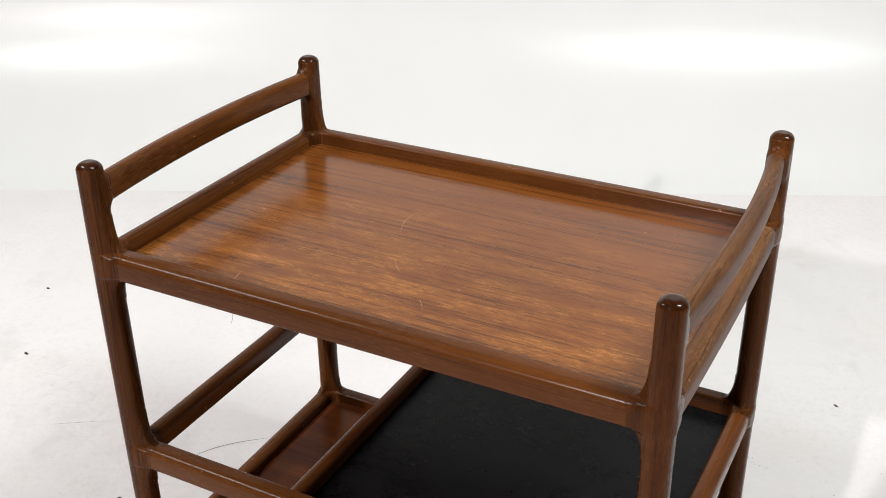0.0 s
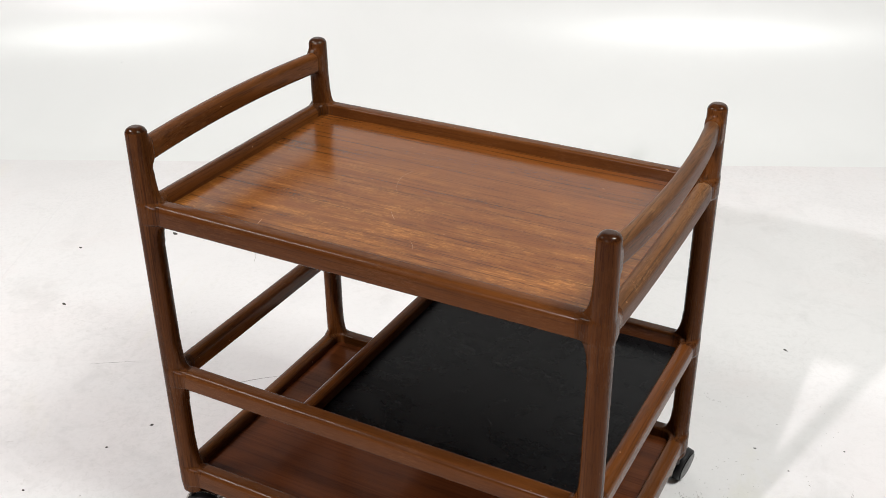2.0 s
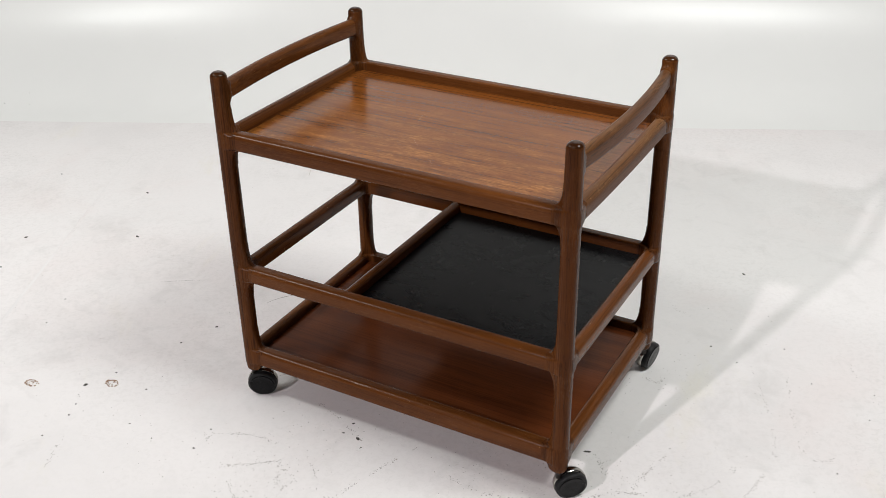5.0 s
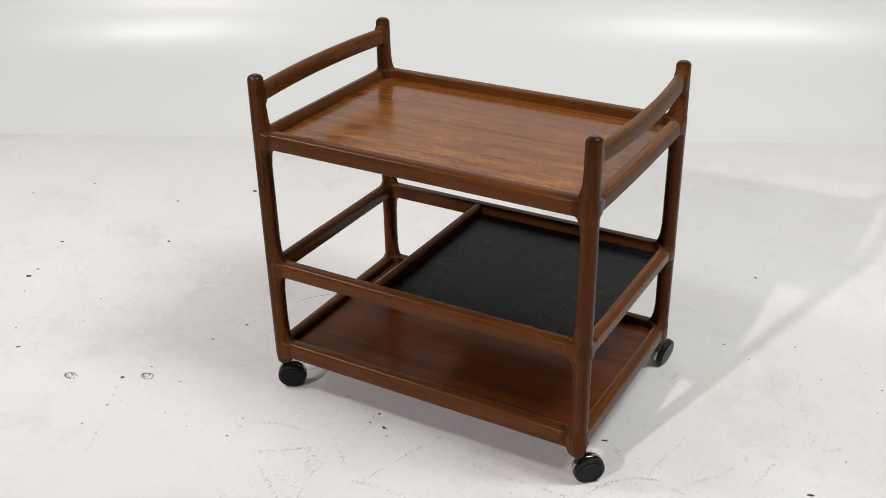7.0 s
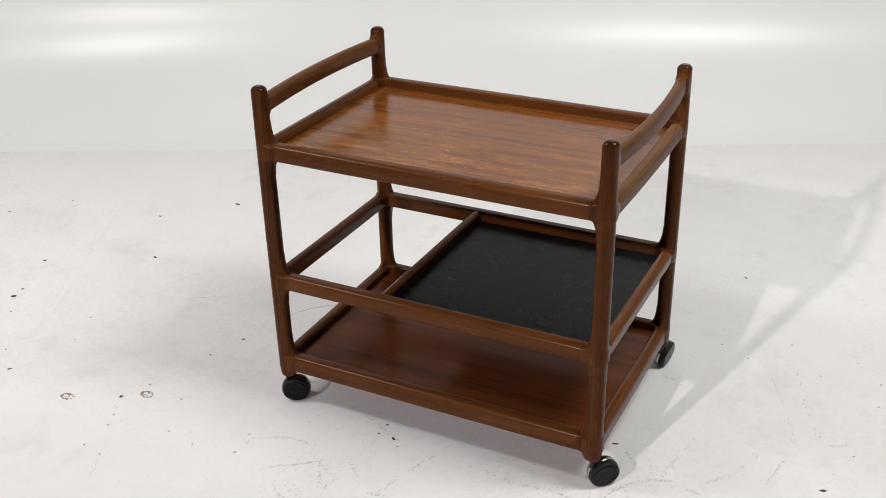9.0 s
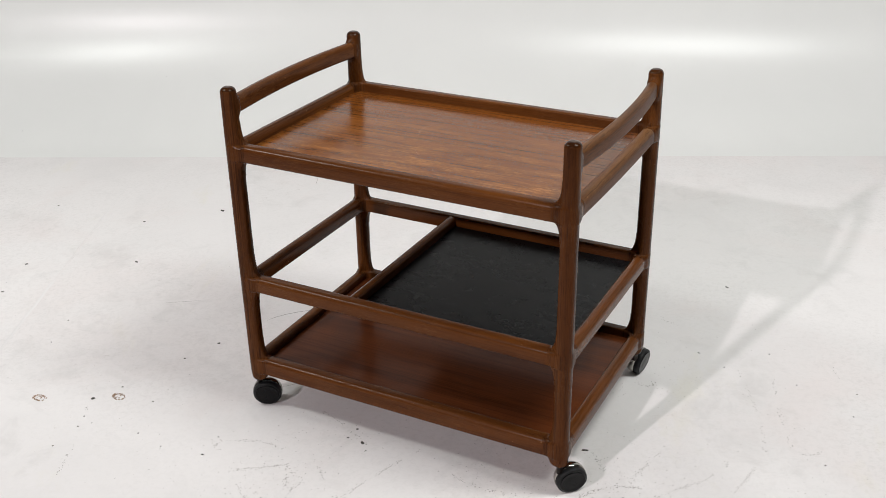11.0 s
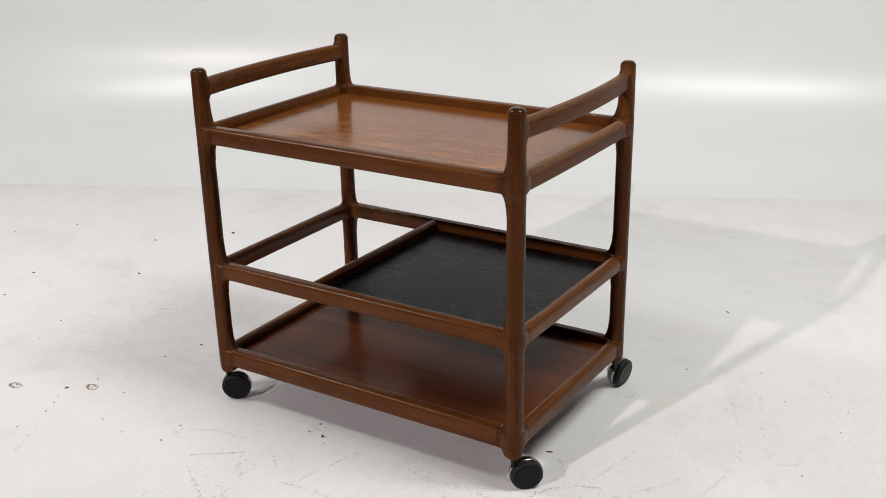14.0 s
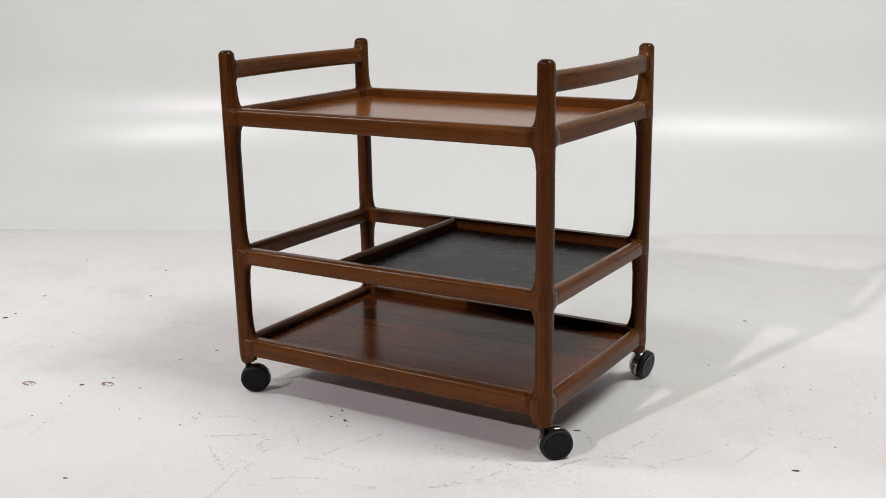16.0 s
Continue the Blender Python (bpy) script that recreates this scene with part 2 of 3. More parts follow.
def rounded_section(w, h, radii, steps=6):
    """A rounded rectangle round 0; radii from the corner (-,-) counterclockwise."""
    pts = []
    for (sx, sy, a0), r in zip(((-1, -1, 180), (1, -1, 270), (1, 1, 0), (-1, 1, 90)), radii):
        cx, cy = sx * (w / 2 - r), sy * (h / 2 - r)
        for k in range(steps + 1):
            a = radians(a0 + 90 * k / steps)
            pts.append((cx + r * math.cos(a), cy + r * math.sin(a)))
    return pts


def sweep(section, path, side, up=Vector((0, 0, 1)), sizes=None):
    """Sweeps a section (across, up) along the path; side(i) gives the across direction, sizes[i] scales the section."""
    bm = bmesh.new()
    rings = []
    for i, p in enumerate(path):
        s, k = side(i), sizes[i] if sizes else 1.0
        rings.append([bm.verts.new(Vector(p) + s * a * k + up * b * k) for a, b in section])
    m = len(section)
    for r0, r1 in zip(rings, rings[1:]):
        for k in range(m):
            bm.faces.new((r0[k], r0[(k + 1) % m], r1[(k + 1) % m], r1[k]))
    for ring in (rings[0], rings[-1]):
        bm.faces.new([bm.verts.new(v.co) for v in ring])
    return bm


def bevelled_box(size, centre, bevel, segments=2):
    bm = bmesh.new()
    bmesh.ops.create_cube(bm, size=1.0, matrix=Matrix.LocRotScale(centre, None, size))
    bmesh.ops.bevel(bm, geom=bm.edges[:], offset=bevel, segments=segments, affect="EDGES", profile=0.5)
    return bm


def lathe(profile, segments=40):
    """Turns a profile of (radius, height) round z."""
    bm = bmesh.new()
    rings = []
    for r, z in profile:
        if r < 1e-6:
            rings.append([bm.verts.new((0, 0, z))])
        else:
            rings.append([bm.verts.new((r * math.cos(2 * math.pi * k / segments), r * math.sin(2 * math.pi * k / segments), z)) for k in range(segments)])
    for a, b in zip(rings, rings[1:]):
        for k in range(segments):
            j = (k + 1) % segments
            if len(a) == 1 and len(b) > 1:
                bm.faces.new((a[0], b[k], b[j]))
            elif len(b) == 1 and len(a) > 1:
                bm.faces.new((a[k], b[0], a[j]))
            elif len(a) > 1:
                bm.faces.new((a[k], b[k], b[j], a[j]))
    return bm


def surface(field, low, high, step):
    """The zero surface of a distance field, as vertices and quads (surface nets)."""
    axes = [np.arange(a, b + s, s) for a, b, s in zip(low, high, step)]
    grid = np.stack(np.meshgrid(*axes, indexing="ij"), -1)
    f = field(grid)
    inside = f < 0
    n = np.array(f.shape) - 1
    total, count = np.zeros((*n, 3)), np.zeros(n)
    corner = [(i, j, k) for i in (0, 1) for j in (0, 1) for k in (0, 1)]
    cut = lambda a, c: a[c[0]:c[0] + n[0], c[1]:c[1] + n[1], c[2]:c[2] + n[2]]
    for c in corner:
        for d in range(3):
            if c[d]:
                continue
            e = tuple(c[k] + (k == d) for k in range(3))
            fa, fb = cut(f, c), cut(f, e)
            cross = (fa < 0) != (fb < 0)
            t = np.where(cross, fa / np.where(cross, fa - fb, 1), 0)[..., None]
            pa, pb = cut(grid, c), cut(grid, e)
            total += np.where(cross[..., None], pa + (pb - pa) * t, 0)
            count += cross
    used = count > 0
    index = np.full(tuple(n), -1)
    index[used] = np.arange(used.sum())
    verts = total[used] / count[used][:, None]
    eps = 2e-4
    for _ in range(3):
        value = field(verts)
        g = np.stack([field(verts + eps * np.eye(3)[d]) - value for d in range(3)], -1) / eps
        verts = verts - g * (value / np.maximum((g * g).sum(-1), 0.05))[:, None]
    faces = []
    for d in range(3):
        a, b = (d + 1) % 3, (d + 2) % 3
        lo, hi = [slice(1, -1)] * 3, [slice(1, -1)] * 3
        lo[d], hi[d] = slice(0, -1), slice(1, None)
        s0, s1 = inside[tuple(lo)], inside[tuple(hi)]
        for flip, hit in ((False, s0 & ~s1), (True, ~s0 & s1)):
            at = np.argwhere(hit) + np.array([0 if k == d else 1 for k in range(3)])
            ua, ub = np.eye(3, dtype=int)[a], np.eye(3, dtype=int)[b]
            quad = np.stack([index[tuple((at - o).T)] for o in (ua * 0, ua, ua + ub, ub)], -1)
            faces.append(quad[:, ::-1] if flip else quad)
    return verts, np.concatenate(faces)


# ---- the studio: floor, cove and walls ----
SEAM, COVE_R, HEIGHT, HALF, BACK = 1.355, 0.50, 4.6, 5.0, -8.0


def build_studio():
    bm = bmesh.new()
    for u, v in ((-HALF, BACK), (HALF, BACK), (HALF, SEAM), (-HALF, SEAM)):
        bm.verts.new((u, v, 0))
    bm.faces.new(bm.verts)
    fl = part("floor", bm, FLOOR_PAINT, None, smooth=False)
    fl.matrix_world = STUDIO
    tagged(fl, "white painted studio floor with scuffs, stains and paint chips", "floor", kind="structure")
    # the cove begins on the floor, curves up and runs on as the wall
    profile = [(SEAM, 0.0)]
    for k in range(1, 33):
        a = radians(90 * k / 32)
        profile.append((SEAM + COVE_R * math.sin(a), COVE_R * (1 - math.cos(a))))
    profile += [(SEAM + COVE_R, HEIGHT - 0.02), (SEAM + COVE_R, HEIGHT), (SEAM + COVE_R + 0.1, HEIGHT), (SEAM + COVE_R + 0.1, -0.02)]
    bm = bmesh.new()
    rings = [[bm.verts.new((u, v, z)) for v, z in profile] for u in (-HALF, HALF)]
    for k in range(len(profile) - 1):
        bm.faces.new((rings[0][k], rings[1][k], rings[1][k + 1], rings[0][k + 1]))
    wall = part("wall_cove", bm, WALL_PAINT, None)
    wall.matrix_world = STUDIO
    tagged(wall, "white satin studio cove curving up from the floor", "wall", kind="structure")
    # unseen walls and ceiling, added to close the room and limit its fill light
    closing = (("wall_south", (2 * HALF, 0.1, HEIGHT), (0, BACK - 0.05, HEIGHT / 2)),
               ("wall_west", (0.1, SEAM + COVE_R - BACK + 0.3, HEIGHT), (-HALF - 0.05, (SEAM + COVE_R + BACK) / 2, HEIGHT / 2)),
               ("wall_east", (0.1, SEAM + COVE_R - BACK + 0.3, HEIGHT), (HALF + 0.05, (SEAM + COVE_R + BACK) / 2, HEIGHT / 2)),
               ("ceiling", (2 * HALF + 0.2, SEAM + COVE_R - BACK + 0.4, 0.1), (0, (SEAM + COVE_R + BACK) / 2, HEIGHT + 0.05)))
    for name, size, centre in closing:
        ob = part(name, bevelled_box(size, centre, 0.004, 1), UNSEEN_CEILING_GREY if name == "ceiling" else UNSEEN_WALL_GREY, None, smooth=False)
        ob.matrix_world = STUDIO
        tagged(ob, "unseen grey ceiling added to close the studio" if name == "ceiling" else "unseen grey wall added to close the studio", name.split("_")[0], kind="structure")


build_studio()


# ---- the serving cart ----
LX, LY = 0.3275, 0.2135                     # leg axes
TOP, FOOT = 0.670, 0.064                   # leg ends
TIERS = ((0.5315, 0.5635), (0.2652, 0.2958), (0.0795, 0.1150))
HANDLE = (0.6165, 0.6500)
RAIL_W, STUB = 0.024, 0.0290
BOW = 0.013
TRAY_Z, BLACK_Z, LOW_Z = 0.5455, 0.2740, 0.0985
DIVIDER_X = -0.0945
LEAN_FL, SHIFT_FR = 0.0075, 0.0025        # one leg leans inwards, one stands a little out


def leg_axis(sx, sy, z):
    x = sx * LX
    if sy < 0:
        x += LEAN_FL * (TOP - z) / (TOP - FOOT) if sx < 0 else SHIFT_FR
    return x


def smooth_min(a, b, k):
    h = np.maximum(k - np.abs(a - b), 0) / k
    return np.minimum(a, b) - h * h * k / 4


def box_field(p, centre, half, r):
    q = np.abs(p - np.array(centre)) - (np.array(half) - r)
    return np.sqrt((np.maximum(q, 0) ** 2).sum(-1)) + np.minimum(q.max(-1), 0) - r


def leg_field(p):
    """One leg with the carved shoulders that take the rails; x and y point towards the cart's middle."""
    x, y, z = p[..., 0], p[..., 1], p[..., 2]
    # the post: a little fuller between the rails, drawn in towards the foot, with a domed top
    rad = 0.0145 + 0.0004 * np.exp(-((z - 0.33) / 0.17) ** 2) - 0.0022 * np.clip((0.085 - z) / 0.025, 0, 1) - 0.0007 * np.clip((z - 0.58) / 0.09, 0, 1)
    flat = np.hypot(x, y) * 0.7 + 0.3 * ((np.abs(x) ** 4 + np.abs(y) ** 4) ** 0.25)
    dome = np.where(z > 0.4, 0.0095, 0.006)
    side = flat - rad + dome
    ends = np.maximum(z - (TOP - dome), (FOOT + dome) - z)
    post = np.sqrt(np.maximum(side, 0) ** 2 + np.maximum(ends, 0) ** 2) + np.minimum(np.maximum(side, ends), 0) - dome
    out = post
    reach = STUB - 0.0145
    lost = lambda d, r: r - np.sqrt(np.maximum(r * r - np.clip(r - d, 0, r) ** 2, 0))
    for low, high in TIERS:
        # above and below each rail the shoulder runs out into the post in a long hollow curve
        over, under = np.maximum(z - high, 0), np.maximum(low - z, 0)
        down, lift = np.maximum(high - z, 0), np.maximum(z - low, 0)
        run = np.clip(1 - over / 0.033 - under / 0.027, 0, 1)
        flare = reach * (1 - np.sqrt(np.maximum(1 - run * run, 0)))
        for axis in (0, 1):
            # the shoulder takes on the rail's own rounded section
            a, b, c, d = ((0.0055, 0.0030, 0.0038, 0.0095), (0.0070, 0.0040, 0.0105, 0.0105))[axis]
            outer = 0.0119 - np.maximum(lost(lift, a), lost(down, d))
            inner = 0.0119 - np.maximum(lost(lift, b), lost(down, c))
            along, across = p[..., axis], p[..., 1 - axis]
            # wide as the post at its root, narrow as the rail at its end
            root = np.clip((0.0265 - along) / 0.0125, 0, 1)
            outer = outer + 0.0020 * root * root * (3 - 2 * root)
            half = np.where(across < 0, outer, inner) * (0.72 + 0.28 * run)
            qa, qb = along - (0.0104 + 0.0038 * np.clip(run * 1.6, 0, 1) + flare + 0.006 * np.clip((run - 0.992) / 0.008, 0, 1) - 0.002), np.abs(across) - (half - 0.002)
            stub = np.sqrt(np.maximum(qa, 0) ** 2 + np.maximum(qb, 0) ** 2) + np.minimum(np.maximum(qa, qb), 0) - 0.002
            limit = np.maximum(np.maximum(over - 0.033, under - 0.027), np.maximum(-along, FOOT + 0.004 - z))
            # it dives into the rail, so that the two meet flush
            left = STUB - 0.0005 - along
            limit = np.maximum(limit, np.maximum(z - high, low - z) + 0.0001 - 1.0 * np.maximum(left, 0) - 5.0 * np.maximum(left - 0.0015, 0))
            out = smooth_min(out, np.maximum(stub, limit), 0.010)
    zc, zh = sum(HANDLE) / 2, (HANDLE[1] - HANDLE[0]) / 2
    out = smooth_min(out, box_field(p, (0.0, 0.011, zc), (0.0106, 0.0115, zh + 0.0006), 0.0085), 0.001 + 0.010 * np.clip(y / 0.012, 0, 1))
    out = np.maximum(out, np.maximum(x, y) - STUB - 0.004)
    return -smooth_min(-out, 0.0156 + np.minimum(x, y), 0.003)


def tapered(a, b, count):
    """Stations of a rail from a to b, and its sizes there: both ends draw in where they enter the legs."""
    at = [a - 0.005, a + 0.000, a + 0.004, *np.linspace(a + 0.009, b - 0.009, count), b - 0.004, b, b + 0.005]
    return at, [0.88, 0.965, 0.995] + [1.0] * count + [0.995, 0.965, 0.88]


def build_caster(cart, x, y, turn, trailing):
    """A hooded caster whose canted black wheel faces along turn (degrees)."""
    n = Vector((math.cos(radians(turn)), math.sin(radians(turn)), -0.17)).normalized()
    flat = Vector((n.x, n.y, 0)).normalized()
    trail = Vector((-flat.y, flat.x, 0))
    rw = 0.0275
    hub = Vector((x, y, rw * 1.021 + 0.0012)) + trail * trailing - flat * 0.008
    side = n.cross(Vector((0, 0, 1))).normalized()
    spin = Matrix.Translation(hub) @ Matrix((side, n.cross(side), n)).transposed().to_4x4() @ Matrix.Scale(1.035, 4)
    # hood: a dome over the inner half of the wheel
    dome = [(0.0, -0.0205)] + [(0.0285 * math.sin(radians(a)), 0.001 - 0.0215 * math.cos(radians(a))) for a in range(12, 91, 6)] + [(0.0285, 0.0055), (0.0276, 0.0060), (0.0270, 0.0035), (0.0, 0.003)]
    bm = lathe(dome, 48)
    bm.transform(spin)
    for v in bm.verts:
        v.co.z = max(v.co.z, 0.0045)
    hood = part("caster", bm, HOOD, cart, "hooded swivel caster with a black wheel")
    bm = lathe([(0.0, 0.0), (0.0060, 0.0), (0.0060, 0.0135), (0.0102, 0.0145), (0.0102, 0.0175), (0.0, 0.0175)], 24)
    bm.transform(pose(x, y, FOOT - 0.0160))
    part("stem", bm, STEM, hood)
    bm = lathe([(0.0, 0.0045), (0.0225, 0.0045), (0.0262, 0.0050), (rw, 0.0068), (rw, 0.0128), (0.0268, 0.0150), (0.0250, 0.0160), (0.0, 0.0160)])
    bm.transform(spin)
    part("tyre", bm, TYRE, hood, "worn black rubber tyre")
    bm = lathe([(0.0, 0.0155), (0.0228, 0.0155), (0.0236, 0.0168), (0.0226, 0.0176), (0.0210, 0.0172), (0.012, 0.0180), (0.0, 0.0182)])
    bm.transform(spin)
    part("wheel_disc", bm, RUBBER, hood, "smooth black wheel disc")


def build_cart():
    cart = tagged(empty("serving_cart"), "teak serving cart with three tiers, handles and black casters", "cart")
    # legs
    lv, lf = surface(leg_field, (-0.030, -0.030, FOOT - 0.006), (STUB + 0.007, STUB + 0.007, TOP + 0.006), (0.0016, 0.0016, 0.0020))
    for sx in (-1, 1):
        for sy in (-1, 1):
            v = lv * np.array((-sx, -sy, 1.0)) + np.array((0, sy * LY, 0))
            v[:, 0] += leg_axis(sx, sy, lv[:, 2])
            f = lf if sx * sy > 0 else lf[:, ::-1]
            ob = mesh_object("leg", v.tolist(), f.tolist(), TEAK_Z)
            ob.parent = cart
    # rails round each tier: rounded outside, nearly square inside
    for (low, high), tier in zip(TIERS, ("top", "middle", "bottom")):
        zc, h = (low + high) / 2, high - low
        for sy in (-1, 1):
            sec = [(a, b) for a, b in rounded_section(RAIL_W, h, (0.0055, 0.0030, 0.0038, 0.0095))]
            a, b = leg_axis(-1, sy, zc) + STUB - 0.003, leg_axis(1, sy, zc) - STUB + 0.003
            xs, sizes = tapered(a, b, 9)
            path = [(x, sy * LY, zc) for x in xs]
            part("long_rail", sweep(sec, path, lambda i: Vector((0, -sy, 0)), sizes=sizes), TEAK_X, cart)
        for sx in (-1, 1):
            sec = [(a, b) for a, b in rounded_section(RAIL_W, h, (0.0070, 0.0040, 0.0105, 0.0105))]
            ends = LY - STUB + 0.003
            near, far = leg_axis(sx, -1, zc), leg_axis(sx, 1, zc)
            worn = sx > 0 and tier == "top"
            ys, sizes = tapered(-ends, ends, 13)
            bow = 0.0025 if worn else 0.0
            path = [(near + (far - near) * (y + LY) / (2 * LY) + bow * (1 - (y / ends) ** 2), y, zc) for y in ys]
            part("side_rail", sweep(sec, path, lambda i: Vector((-sx, 0, 0)), sizes=sizes), TEAK_WORN if worn else TEAK_Y, cart, "side rail with rubbed finish" if worn else "")
    # bowed handles
    for sx in (-1, 1):
        zc, h = sum(HANDLE) / 2, HANDLE[1] - HANDLE[0]
        sec = rounded_section(0.0195, h, (0.0075, 0.0075, 0.0085, 0.0085))
        ends = LY - 0.016
        ys = np.linspace(-ends, ends, 33)
        near, far = leg_axis(sx, -1, zc), leg_axis(sx, 1, zc)
        path = [(near + (far - near) * (y + LY) / (2 * LY) + sx * (BOW * (1 - (y / ends) ** 2) - 0.001), y, zc) for y in ys]
        side = lambda i: Vector((1, sx * 2 * BOW * ys[i] / ends ** 2, 0)).normalized()
        part("handle", sweep(sec, path, side), TEAK_WORN if sx > 0 else TEAK_Y, cart, "bowed handle with rubbed finish" if sx > 0 else "bowed handle")
    # shelves
    inx, iny = LX - RAIL_W / 2 + 0.003, LY - RAIL_W / 2 + 0.003
    part("top_panel", bevelled_box((2 * inx, 2 * iny, 0.008), (0, 0, TRAY_Z - 0.004), 0.0004, 1), TEAK_TOP, cart, "teak veneer top with fine scratches", smooth=False)
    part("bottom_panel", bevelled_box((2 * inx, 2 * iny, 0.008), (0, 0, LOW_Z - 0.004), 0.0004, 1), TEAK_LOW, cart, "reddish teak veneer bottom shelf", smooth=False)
    x0 = DIVIDER_X
    part("black_panel", bevelled_box((inx - x0, 2 * iny, 0.008), ((inx + x0) / 2, 0, BLACK_Z - 0.004), 0.0004, 1), LAMINATE, cart, "matt black laminate panel", smooth=False)
    low, high = TIERS[1]
    sec = rounded_section(0.019, high - low - 0.001, (0.003, 0.003, 0.0085, 0.0085))
    path = [(DIVIDER_X, y, (low + high) / 2 - 0.0005) for y in np.linspace(-LY + 0.006, LY - 0.006, 9)]
    part("divider", sweep(sec, path, lambda i: Vector((1, 0, 0))), TEAK_Y, cart)
    for sx, sy, turn, trailing in ((-1, -1, -61, 0.013), (1, -1, -47, 0.022), (1, 1, -8, 0.028), (-1, 1, 160, 0.013)):
        build_caster(cart, leg_axis(sx, sy, FOOT), sy * LY, turn, trailing)


build_cart()


# ---- marks on the cart and the floor ----
def ribbon(points, width, z):
    """A flat ribbon with tapered ends along a smooth curve through three points."""
    a, b, c = (Vector((x, y, 0)) for x, y in points)
    mid = 2 * b - (a + c) / 2
    bm = bmesh.new()
    pairs = []
    for k in range(13):
        t = k / 12
        p = a * (1 - t) ** 2 + mid * 2 * t * (1 - t) + c * t * t
        d = ((mid - a) * (1 - t) + (c - mid) * t).normalized()
        w = width / 2 * (0.25 + 0.75 * math.sin(math.pi * t)) * random.uniform(0.7, 1.2)
        side = Vector((-d.y, d.x, 0)) * w
        pairs.append((bm.verts.new(p + side + Vector((0, 0, z))), bm.verts.new(p - side + Vector((0, 0, z)))))
    for (p0, q0), (p1, q1) in zip(pairs, pairs[1:]):
        bm.faces.new((p0, q0, q1, p1))
    return bm


def fleck(bm, x, y, size, turn, stretch=1.0, height=0.0006):
    """A small irregular flake lying on the floor."""
    count = random.randint(5, 7)
    low, high = [], []
    for k in range(count):
        a = 2 * math.pi * k / count
        r = size * random.uniform(0.55, 1.1)
        dx, dy = r * math.cos(a) * stretch, r * math.sin(a)
        px, py = x + dx * math.cos(turn) - dy * math.sin(turn), y + dx * math.sin(turn) + dy * math.cos(turn)
        low.append(bm.verts.new((px, py, 0.0)))
        high.append(bm.verts.new((px * 0.9 + x * 0.1, py * 0.9 + y * 0.1, height * random.uniform(0.6, 1.0))))
    bm.faces.new(high)
    for k in range(count):
        j = (k + 1) % count
        bm.faces.new((low[k], low[j], high[j], high[k]))


def build_chips():
    """Loose dark paint chips and dirt, one by one."""
    left = ((-1.177, -0.133, 9.0, 1.6), (-1.187, -0.097, 3.5, 1.8), (-1.250, 0.043, 5.0, 1.6), (-1.460, 0.364, 4.5, 1.3), (-1.002, 0.178, 6.0, 2.0), (-1.156, 0.385, 4.5, 1.8),
            (-1.006, 0.542, 7.0, 1.8), (-0.934, -0.131, 2.6, 1.2), (-0.895, -0.224, 2.4, 1.2), (-0.577, -0.145, 4.2, 1.2), (-0.550, -0.060, 4.4, 1.4), (-0.621, -0.294, 2.8, 1.5),
            (-0.526, -0.309, 2.6, 1.6), (-0.646, -0.355, 5.5, 1.3), (-0.601, -0.444, 2.6, 1.2), (-0.615, -0.412, 2.8, 1.2), (-1.569, 0.229, 3.6, 1.3), (-1.127, -0.192, 3.0, 1.2),
            (-0.938, -0.376, 4.5, 2.4), (-1.008, -0.321, 2.4, 2.0))
    front = ((-0.598, -0.514, 2.4, 1.2), (-0.319, -0.407, 3.0, 1.6), (-0.477, -0.408, 2.4, 1.2), (-0.409, -0.422, 2.4, 1.2), (-0.326, -0.664, 3.6, 2.0), (-0.328, -0.348, 2.6, 1.2),
             (-0.065, -0.240, 4.6, 1.8), (-0.098, -0.205, 3.2, 1.4), (-0.099, -0.238, 2.6, 1.8), (-0.047, -0.259, 2.0, 1.4))
    right = ((0.706, -0.045, 5.5, 2.2), (0.326, -0.072, 3.4, 3.4), (0.640, 0.335, 2.6, 1.2), (0.401, 0.704, 4.0, 2.0), (0.562, 0.434, 2.4, 1.4), (0.757, 0.353, 2.8, 1.2),
             (0.763, 0.267, 2.6, 1.2), (0.816, 0.623, 3.4, 1.2), (0.741, 0.081, 2.4, 1.2), (0.488, 0.338, 2.4, 1.3), (0.423, 0.372, 2.6, 1.6))
    for x, y, mm, stretch in left + front + right:
        bm = bmesh.new()
        fleck(bm, 0, 0, mm * 0.00075, random.uniform(-0.4, 0.9), stretch, 0.0009)
        ob = part("paint_chip", bm, CHIP, None, smooth=False)
        ob.location = (x, y, 0.0)
        tagged(ob, "small dark paint chip lying on the white floor", "paint chip", group="paint chips on the floor")


def build_wall_specks():
    """A few tiny dark specks on the foot of the cove."""
    for u, z, mm in ((-1.533, 0.014, 4.0), (-1.469, 0.030, 2.2), (-1.449, 0.013, 2.0), (-1.015, 0.157, 2.0)):
        a = math.acos(1 - z / COVE_R)
        bm = bmesh.new()
        fleck(bm, 0, 0, mm * 0.0006, random.uniform(0, 3), 1.2, 0.0006)
        ob = part("wall_speck", bm, CHIP, None, smooth=False)
        ob.matrix_world = STUDIO @ pose(u, SEAM + COVE_R * math.sin(a), z, math.degrees(a), 0, 0)
        tagged(ob, "tiny dark speck on the white studio cove", "speck", group="specks on the cove")


